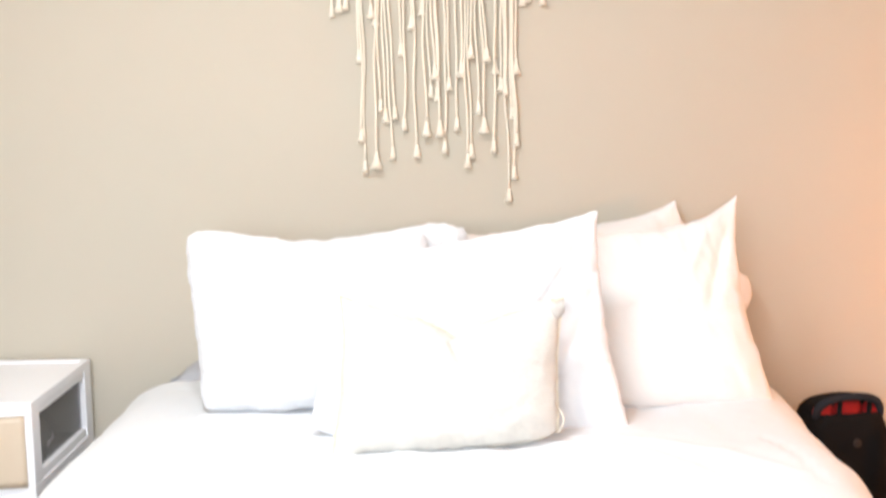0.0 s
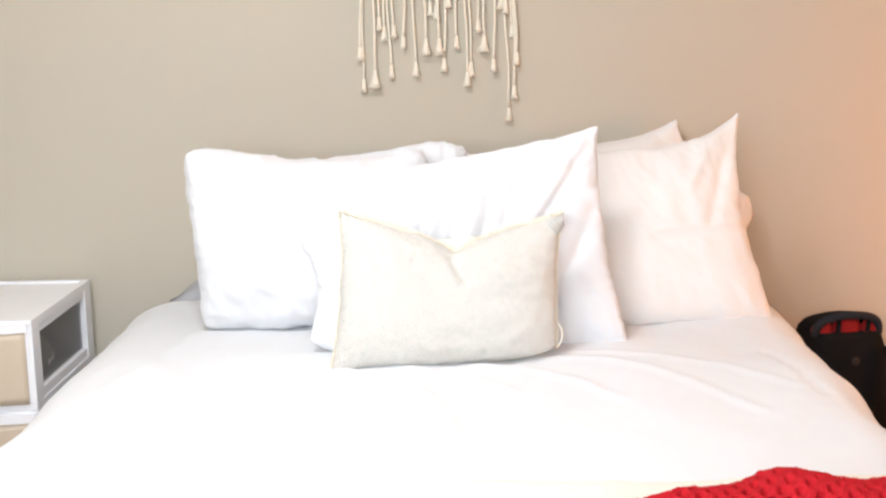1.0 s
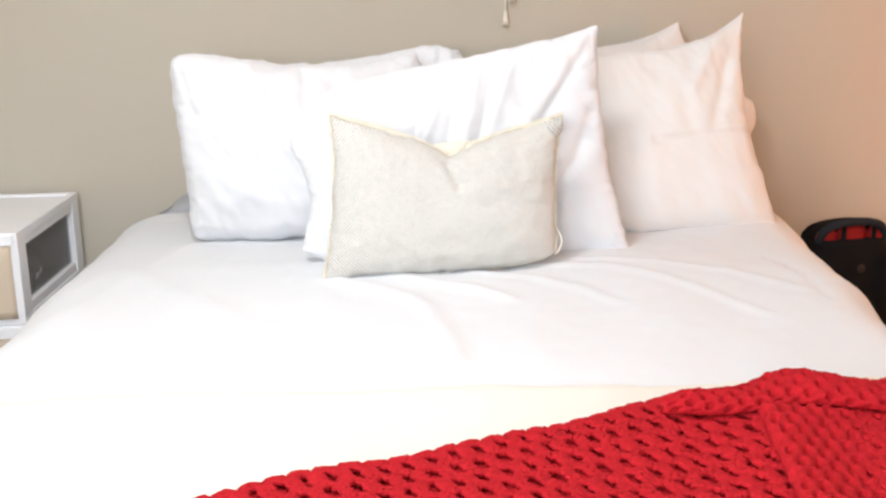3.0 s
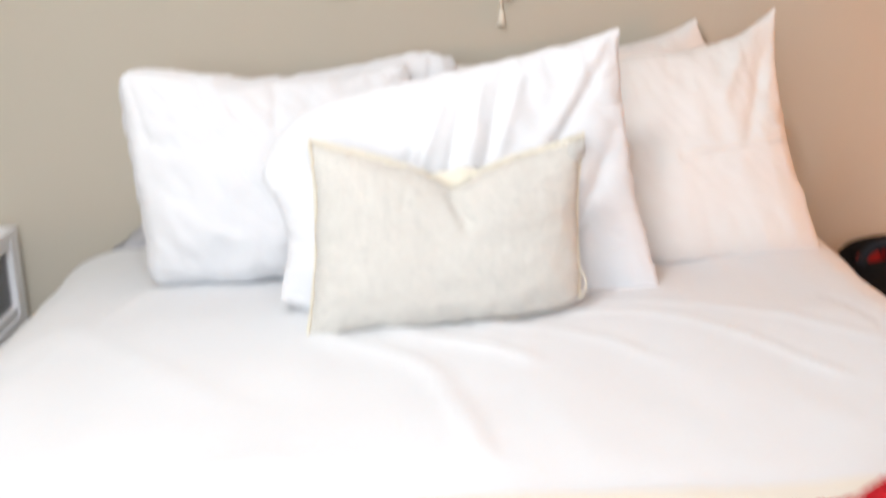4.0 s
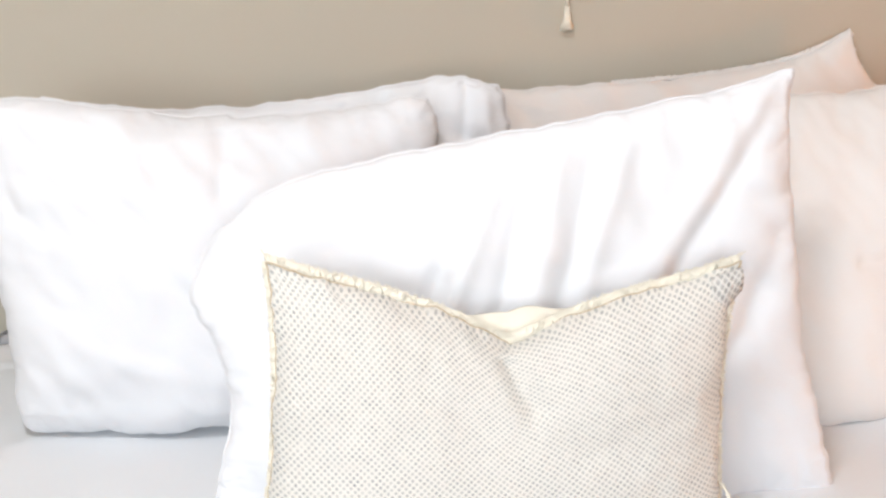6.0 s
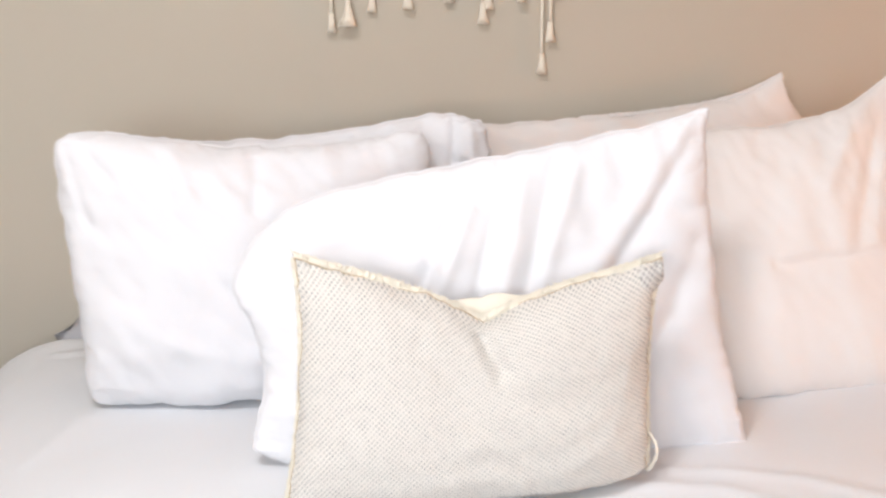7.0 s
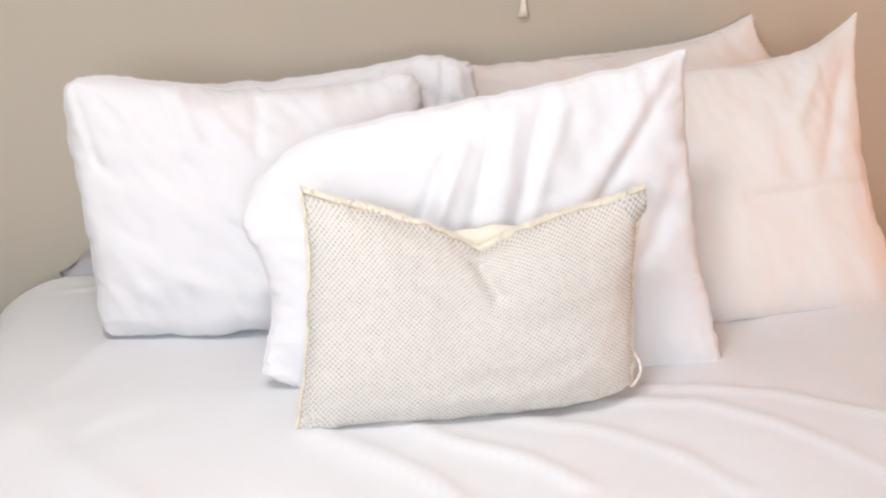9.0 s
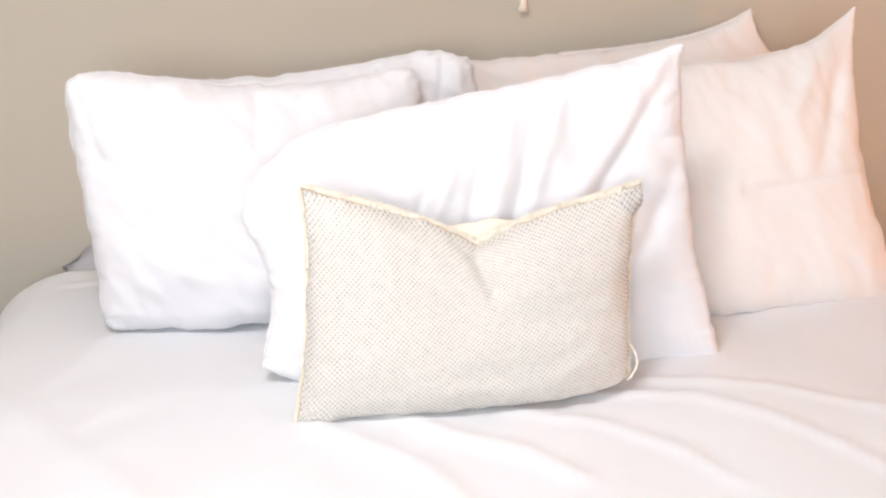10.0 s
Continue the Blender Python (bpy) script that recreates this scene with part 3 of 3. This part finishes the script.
# ---- red knitted throw ----
def knit(s, t, pitch, row, depth):
    """Height of a chunky honeycomb stitch: fat yarn loops with deep holes between them."""
    s += 0.0025 * fbm(s * 9, t * 9, 1.0, 2)
    t += 0.002 * fbm(s * 8, t * 8, 5.0, 2)
    a, b = s / pitch, t / row
    hole = math.cos(2 * math.pi * a) * math.cos(math.pi * b)
    dip = min(1.0, max(0.0, (hole - 0.1) / 0.5))
    knot = max(0.0, -hole)
    strands = 0.0008 * math.sin(2 * math.pi * (a * 4 + b * 1.5)) * math.sin(2 * math.pi * (b * 1.5 - a)) + 0.0008 * math.sin(2 * math.pi * (b * 3 - a * 3))
    return depth * (0.15 * knot - dip * dip * (3 - 2 * dip)) + strands + 0.0009 * fbm(s * 150, t * 150, 2.0, 2), hole


throw = thing("throw", "chunky red knitted throw bunched over the bed foot", "throw")


def knitted_sheet(name, place, len_s, len_t, step, turn=0.0, pitch=0.032, row=0.034, depth=0.022, thick=0.008, pierced=False):
    """place(s, t) gives a point and a normal."""
    nu, nv = int(len_s / step) + 1, int(len_t / step) + 1
    verts, holes = [], set()
    ct, st = math.cos(turn), math.sin(turn)
    for j in range(nv):
        for i in range(nu):
            s, t = len_s * i / (nu - 1), len_t * j / (nv - 1)
            p, n = place(s, t)
            border = min(s, t, len_s - s, len_t - t) / 0.012
            h, hole = knit(s * ct + t * st, -s * st + t * ct, pitch, row, depth)
            h *= min(1.0, max(0.25, border))
            if pierced and hole > 0.34 and border > 1.3:
                holes.add(len(verts))
            verts.append(p + n * (h + 0.012 * (1 - (1 - min(1.0, max(0.0, border))) ** 2)))
    faces = [f for f in grid_faces(nu, nv, flip=True) if not any(k in holes for k in f)]
    used = sorted({k for f in faces for k in f})
    back = {k: q for q, k in enumerate(used)}
    ob = mesh_object(name, [verts[k] for k in used], [tuple(back[k] for k in f) for f in faces], M_RED, throw)
    so = ob.modifiers.new("thickness", "SOLIDIFY")
    so.thickness, so.offset = thick, -1
    return ob


UPZ = Vector((0, 0, 1))


def on_bed(x, y):
    """Height of the bed's cover under a point of the room."""
    q = BED.inverted() @ Vector((x, y, 0))
    a = abs(q.x) + (tuck(q.y) if q.x > 0 else 0.0)
    z = TOP + 0.016 + bed_height(q.x, q.y)
    if a > 0.79:
        k = min(1.0, (a - 0.79) / 0.17)
        z -= 0.17 * (1 - math.sqrt(max(0.0, 1 - k * k)))
    return z


def draped(p, lift):
    """Lays a point on the bed; past the bed's foot and sides the cloth hangs straight down."""
    q = BED.inverted() @ Vector((p.x, p.y, 0))
    over_foot = max(0.0, -2.335 - q.y)
    edge = 0.985 - tuck(q.y) if q.x > 0 else 0.97
    over_side = max(0.0, abs(q.x) - edge)
    q.y = max(q.y, -2.335 - 0.012 * min(1.0, over_foot * 20))
    q.x = math.copysign(min(abs(q.x), edge), q.x)
    r = BED @ Vector((q.x, q.y, 0))
    r.z = on_bed(r.x, r.y) + lift - over_foot - over_side
    back = max(0.0, min(1.0, over_foot * 25))
    n = (UPZ * (1 - back) + Vector((0, -1, 0)) * back).normalized()
    return r, n


def main_layer(s, t):
    # s runs along the upper edge from the bed's right side, t towards the bed foot
    d, e = Vector((-0.9316, -0.3635, 0)), Vector((0.3635, -0.9316, 0))
    p = Vector((0.885, -1.615, 0)) + d * s + e * t
    wob = 0.008 * math.sin(s * 9) + 0.005 * math.sin(s * 23 + 1) + 0.0045 * abs(math.sin(math.pi * s / 0.032))
    p += e * wob * max(0.0, 1 - t / 0.1)
    p += e * 0.33 * max(0.0, 1 - s / 0.62) ** 1.2
    p += e * 0.013
    return draped(p, 0.010)


def main_backing(s, t):
    p, n = main_layer(s + 0.004, t + 0.004)
    return p - n * 0.0095, n


def rolled_flap(s, t):
    # thick turned-back fold: rises from the edge, rolls over and lies down
    w = t / 0.17
    a = Vector((0.25 + 0.95 * s, -1.922 + 0.055 * min(1.0, s / 0.2) - 0.026 * min(1.0, s / 0.16), 0))
    peak = math.exp(-(((s - 0.215) / 0.085) ** 2))
    a.y += 0.040 * peak - 0.03 * max(0.0, s - 0.4)
    fat = (0.018 + 0.004 * peak) * min(1.0, 0.6 + s / 0.10) * (1 + 0.25 * math.sin(s * 31))
    ang = math.pi * (0.02 + 0.98 * w)
    reach = 0.062 * (0.3 + 0.7 * min(1.0, s / 0.22))
    q = a + Vector((0.10, -0.99, 0)) * (reach * (1 - math.cos(ang)) - 0.012)
    flat = BED.inverted() @ Vector((q.x, q.y, 0))
    over = max(0.0, flat.x - 0.985 + tuck(flat.y))
    q = BED @ Vector((flat.x - over, flat.y, 0))
    q.z = on_bed(q.x, q.y) - over + 0.018 + fat * math.sin(ang) ** 0.8 + 0.014 * w
    n = Vector((0, math.cos(ang) * 0.8, 0.25 + math.sin(ang))).normalized()
    return q, n


def lower_layer(s, t):
    a = Vector((0.385, -1.965, 0)) + Vector((0.985, 0.10, 0)) * s + Vector((-0.14, -0.99, 0)) * t
    return draped(a, 0.020 + 0.016 * math.exp(-((s / 0.07) ** 2)) + 0.004 * math.sin(s * 21 + t * 5))


knitted_sheet("knitted_layer", main_layer, 1.85, 0.46, 0.0028, pitch=0.035, row=0.043, depth=0.005, thick=0.008, pierced=True)
knitted_sheet("knitted_backing", main_backing, 1.842, 0.452, 0.012, depth=0.001)
knitted_sheet("turned_back_fold", rolled_flap, 0.74, 0.17, 0.0036, 0.35, pitch=0.028, row=0.028, depth=0.011)
knitted_sheet("upper_layer", lower_layer, 0.56, 0.32, 0.0042, 0.12, 0.024, 0.034, depth=0.012)


# ---- macrame hanging ----
hanging = thing("macrame_wall_hanging", "natural cotton macrame hanging with long knotted cords on the wall", "wall hanging", pose(0.05, -0.016, 1.98))
v, f = tube([(-0.52, 0, 0), (0.50, 0, 0)], [0.012, 0.012], 14)
mesh_object("dowel", v, f, M_WOOD, hanging, "pale wooden dowel")


def cord(x, tip, flare, length, lean, depth, rnd):
    """One cord from the dowel down to its brushed-out tuft."""
    top, neck = 1.975, tip + length
    pts = []
    n = 26
    for k in range(n + 1):
        z = top + (neck - top) * k / n
        w = (top - z)
        pts.append((x + lean * (1 - k / n) + 0.0035 * math.sin(w * 9 + x * 50) + 0.002 * math.sin(w * 23 + x * 90) - 0.05, depth + 0.0015 * math.sin(w * 13 + x * 31), z - 1.98))
    v, f = tube(pts, [0.0034] * (n + 1), 7)
    ob = mesh_object("cord", v, f, M_CORD, hanging)
    # tuft: a bound neck and a flared brush of strands
    cx, cy, cz = pts[-1]
    verts, faces = tube([(cx, cy, cz + 0.006), (cx, cy, cz - 0.003), (cx, cy, cz - length * 0.5), (cx, cy, cz - length * 0.97)],
                        [0.0050, 0.0056, 0.0040 + flare * 0.16, flare * 0.50], 10, 0.6)
    skew = rnd.uniform(-0.25, 0.25)
    for k in range(22):
        a = rnd.uniform(-1, 1)
        b = rnd.uniform(-1, 1) * 0.45
        e = rnd.uniform(0.88, 1.06)
        line = [(cx + a * 0.004, cy + b * 0.004, cz), (cx + (a * 0.20 + skew * 0.2) * flare, cy + b * 0.3 * flare, cz - length * 0.5), (cx + (a * 0.56 + skew * 0.5) * flare, cy + b * 0.45 * flare, cz - length * e)]
        tv, tf = tube(line, [0.0017, 0.0019, 0.0012], 4)
        q = len(verts)
        verts += tv
        faces += [tuple(q + i for i in face) for face in tf]
    mesh_object("tuft", verts, faces, M_CORD, ob, "brushed-out cord end")


def ladder(rows, seed):
    rnd = random.Random(seed)
    for k, (x, tip, flare) in enumerate(rows):
        cord(x, tip, flare, 0.020 + flare * 0.75, rnd.uniform(-0.012, 0.006), -0.006 * (k % 3), rnd)


LONG = ((-0.169, 1.180, 0.018), (-0.178, 1.272, 0.020), (-0.135, 1.192, 0.036), (-0.094, 1.218, 0.018), (-0.016, 1.223, 0.024), (0.014, 1.284, 0.032),
        (0.069, 1.234, 0.022), (0.134, 1.190, 0.022), (0.218, 1.232, 0.018), (0.256, 1.084, 0.022), (0.272, 1.150, 0.020), (0.183, 1.290, 0.032), (0.109, 1.300, 0.018))
MIDDLE = ((-0.106, 1.328, 0.022), (-0.083, 1.337, 0.018), (-0.051, 1.305, 0.016), (0.028, 1.398, 0.020), (0.046, 1.388, 0.022), (0.049, 1.284, 0.030), (0.145, 1.218, 0.026),
          (0.167, 1.348, 0.020), (0.278, 1.250, 0.018), (0.239, 1.413, 0.024), (0.123, 1.457, 0.026), (0.040, 1.452, 0.028))
SHORT = ((-0.058, 1.522, 0.020), (-0.026, 1.598, 0.024), (0.190, 1.500, 0.026), (0.221, 1.464, 0.024), (0.285, 1.462, 0.028), (0.153, 1.512, 0.022), (-0.183, 1.505, 0.022),
         (-0.134, 1.610, 0.026), (-0.146, 1.632, 0.024), (0.005, 1.640, 0.022), (0.08, 1.42, 0.02), (0.255, 1.40, 0.018), (0.268, 1.33, 0.016), (-0.12, 1.36, 0.016))
SIDES = ((-0.261, 1.638, 0.016), (-0.232, 1.652, 0.024), (-0.212, 1.660, 0.018), (0.306, 1.662, 0.024), (0.322, 1.672, 0.020), (0.357, 1.664, 0.022), (-0.30, 1.74, 0.02), (0.40, 1.74, 0.02))
ladder(LONG, 11), ladder(MIDDLE, 12), ladder(SHORT, 13), ladder(SIDES, 14)


# ---- storage drawers beside the bed ----
def storage_drawer(m, HH):
    """A stacking drawer: white frame, smoky side windows, frosted front. Origin at its front right lower corner."""
    d = thing("storage_drawer", "white plastic stacking drawer with smoky side window and beige front", "drawer unit", m, "stack of drawers by the bed")
    W, D = 0.40, 0.52
    lid = bmesh.new()
    for x0, x1, y0, y1, z0, z1 in ((-W, 0, 0, D, HH - 0.022, HH - 0.006), (-W, 0, 0, 0.02, HH - 0.006, HH), (-W, 0, D - 0.02, D, HH - 0.006, HH), (-W, -W + 0.02, 0.02, D - 0.02, HH - 0.006, HH), (-0.02, 0, 0.02, D - 0.02, HH - 0.006, HH)):
        bmesh.ops.create_cube(lid, size=1, matrix=Matrix.LocRotScale(((x0 + x1) / 2, (y0 + y1) / 2, (z0 + z1) / 2), None, (x1 - x0, y1 - y0, z1 - z0)))
    part("lid", lid, M_PLASTIC, d, "white lid with a raised rim")
    part("base", box(-W, 0, 0, D, 0.0, 0.020, 0.003), M_PLASTIC, d)
    for x in (-W, -0.034):
        for y in (0.0, D - 0.06):
            part("post", box(x, x + 0.034, y, y + 0.06, 0.020, HH - 0.022, 0.003), M_PLASTIC, d)
    for x, o in ((-W, 0.012), (-0.034, 0.006)):
        part("lower_rail", box(x + 0.004, x + 0.030, 0.06, D - 0.06, 0.020, 0.046, 0.003), M_PLASTIC, d)
        part("upper_rail", box(x + 0.004, x + 0.030, 0.06, D - 0.06, HH - 0.046, HH - 0.022, 0.003), M_PLASTIC, d)
        part("side_window", box(x + o + 0.006, x + o + 0.011, 0.06, D - 0.06, 0.046, HH - 0.046), M_SMOKE, d, "smoky clear side window")
    part("back_panel", box(-W + 0.034, -0.034, D - 0.02, D - 0.008, 0.020, HH - 0.022), M_PLASTIC, d)
    # slightly bowed front with a pull lip
    nu, nv = 24, 10
    verts = []
    for j in range(nv):
        z = 0.019 + (HH - 0.049) * j / (nv - 1)
        for i in range(nu):
            u = -1 + 2 * i / (nu - 1)
            verts.append((-W / 2 + u * (W / 2 - 0.018), -0.006 - 0.016 * (1 - u * u), z))
    front = mesh_object("drawer_front", verts, grid_faces(nu, nv), M_BEIGE, d, "frosted beige drawer front")
    so = front.modifiers.new("thickness", "SOLIDIFY")
    so.thickness, so.offset = 0.004, -1
    lip = []
    for i in range(nu):
        u = -1 + 2 * i / (nu - 1)
        y = -0.008 - 0.020 * (1 - u * u)
        for a, b in ((0, 0), (0, 0.024), (0.02, 0.024), (0.02, 0)):
            lip.append((-W / 2 + u * (W / 2 - 0.01), y + a, HH - 0.030 + b))
    mesh_object("pull_lip", lip, [(4 * k + q, 4 * k + (q + 1) % 4, 4 * k + 4 + (q + 1) % 4, 4 * k + 4 + q) for k in range(nu - 1) for q in range(4)], M_PLASTIC, front, smooth=False)
    return d


storage_drawer(pose(-1.041, -0.555, 0.0, 0, 0, -4), 0.1675)
upper = storage_drawer(pose(-1.041, -0.555, 0.168, 0, 0, -4), 0.24)
copy_thing(upper, pose(-1.041, -0.555, 0.4085, 0, 0, -4))


def rolled_cloth():
    """A pale bundle standing inside the top drawer, dim behind its side window."""
    nu, nv = 20, 16
    verts = []
    for j in range(nv):
        t = j / (nv - 1)
        r = 0.042 * math.sin(math.pi * min(1.0, 0.12 + 0.84 * t)) ** 0.6
        for i in range(nu):
            a = 2 * math.pi * i / nu
            k = r * (1 + 0.25 * fbm(math.cos(a) * 1.3, math.sin(a) * 1.3, t * 3, 3))
            verts.append((k * math.cos(a) + 0.012 * t, 1.5 * k * math.sin(a), 0.135 * t))
    faces = [(j * nu + i, j * nu + (i + 1) % nu, (j + 1) * nu + (i + 1) % nu, (j + 1) * nu + i) for j in range(nv - 1) for i in range(nu)]
    faces += [tuple(range(nu))[::-1], tuple((nv - 1) * nu + i for i in range(nu))]
    ob = mesh_object("cloth_bundle", verts, faces, M_LINEN_WARM_LIT)
    ob.matrix_world = pose(-1.098, -0.36, 0.4290)
    tagged(ob, "pale rolled cloth inside the plastic drawer", "cloth")


rolled_cloth()


# ---- backpack ----
def backpack():
    pack = thing("backpack", "black nylon backpack with open red-lined top, standing by the bed", "backpack", pose(1.192, -0.26, 0.0, 0, 0, 4))
    nu, nv = 48, 30
    verts = []
    for j in range(nv):
        t = j / (nv - 1)
        z = 0.478 * t
        w = 0.165 * (1 - 0.30 * t**3) * (0.94 + 0.06 * math.sin(math.pi * t))
        d = 0.125 * (1 - 0.22 * t**2) * (0.92 + 0.08 * math.sin(math.pi * t))
        for i in range(nu):
            a = 2 * math.pi * i / nu
            ca, sa = math.cos(a), math.sin(a)
            k = (abs(ca) ** 3.2 + abs(sa) ** 3.2) ** (-1 / 3.2)
            r = 1 + 0.05 * fbm(ca * 2, sa * 2, z * 8, 3)
            verts.append((w * ca * k * r, d * sa * k * r, z))
    faces = [(j * nu + i, j * nu + (i + 1) % nu, (j + 1) * nu + (i + 1) % nu, (j + 1) * nu + i) for j in range(nv - 1) for i in range(nu)]
    faces += [tuple(range(nu))[::-1], tuple((nv - 1) * nu + i for i in range(nu))]
    mesh_object("body", verts, faces, M_BAG, pack)
    # arched hood round the open mouth
    arch = []
    for k in range(33):
        a = math.pi * k / 32
        arch.append((0.096 * math.cos(a) * (1 + 0.12 * math.sin(a) ** 2), -0.055 - 0.02 * math.sin(a), 0.468 + 0.062 * math.sin(a) ** 0.7))
    v, f = tube(arch, [0.012] * 33, 10)
    mesh_object("hood_rim", v, f, M_BAGRIM, pack, "charcoal padded rim")
    shell = []
    for j in range(9):
        t = j / 8
        for k in range(25):
            a = math.pi * k / 24
            shell.append((0.100 * math.cos(a) * (1 - 0.05 * t) * (1 + 0.12 * math.sin(a) ** 2), -0.055 + 0.11 * t, 0.464 + 0.068 * math.sin(a) ** 0.7 * (1 - 0.35 * t * t)))
    mesh_object("hood", shell, grid_faces(25, 9), M_BAG, pack)
    # red lining in three swells behind two straps
    for cx, w, hgt in ((-0.068, 0.036, 0.036), (0.004, 0.046, 0.056), (0.072, 0.028, 0.034)):
        bm = bmesh.new()
        bmesh.ops.create_uvsphere(bm, u_segments=20, v_segments=12, radius=1, matrix=Matrix.LocRotScale((cx, -0.045, 0.474), None, (w, 0.022, hgt)))
        part("red_lining", bm, M_BAGRED, pack, "bright red mesh lining", True)
    for x in (-0.038, 0.052):
        v, f = tube([(x - 0.01, -0.075, 0.44), (x, -0.078, 0.475), (x + 0.012, -0.06, 0.51)], [0.007] * 3, 8)
        mesh_object("mouth_strap", v, f, M_BAG, pack)
    for x in (0.105,):
        pts = [(x * (1 + 0.12 * math.sin(k / 14 * 3.1)), -0.085 - 0.075 * math.sin(math.pi * (0.12 + 0.8 * k / 14)), 0.445 - 0.38 * k / 14) for k in range(15)]
        v, f = tube(pts, [0.022] * 15, 8, 0.4)
        mesh_object("shoulder_strap", v, f, M_BAG, pack)
    bm = bmesh.new()
    bmesh.ops.create_uvsphere(bm, u_segments=16, v_segments=8, radius=1, matrix=Matrix.LocRotScale((0.0, -0.118, 0.405), None, (0.013, 0.004, 0.013)))
    part("round_patch", bm, M_PATCH, pack, "small grey rubber patch", True)


backpack()


# ---- lamps out of sight ----
def lamps():
    stand = thing("bedside_table", "small pale wooden bedside table", "table", pose(2.25, -0.8, 0))
    part("tabletop", box(-0.2, 0.2, -0.2, 0.2, 0.50, 0.525, 0.005), M_WOOD, stand)
    for x in (-0.18, 0.18):
        for y in (-0.18, 0.18):
            part("leg", box(x - 0.015, x + 0.015, y - 0.015, y + 0.015, 0, 0.50, 0.003), M_WOOD, stand)
    light = thing("ceiling_light", "flush round ceiling light with a white diffuser", "ceiling light", pose(-0.5, -1.7, 2.55))
    v, f = tube([(0, 0, 0), (0, 0, -0.03)], [0.24, 0.24], 36)
    mesh_object("housing", v, f, M_TRIM, light)
    v, f = tube([(0, 0, -0.03), (0, 0, -0.06), (0, 0, -0.085)], [0.225, 0.21, 0.12], 36)
    mesh_object("diffuser", v, f, M_CEIL, light)
    lampo = thing("table_lamp", "small brass table lamp with a bare warm bulb", "lamp", pose(2.25, -0.8, 0.525))
    v, f = tube([(0, 0, 0), (0, 0, 0.012), (0, 0, 0.02), (0, 0, 0.20)], [0.07, 0.07, 0.01, 0.01], 20)
    mesh_object("lamp_base", v, f, M_BRASS, lampo)


lamps()
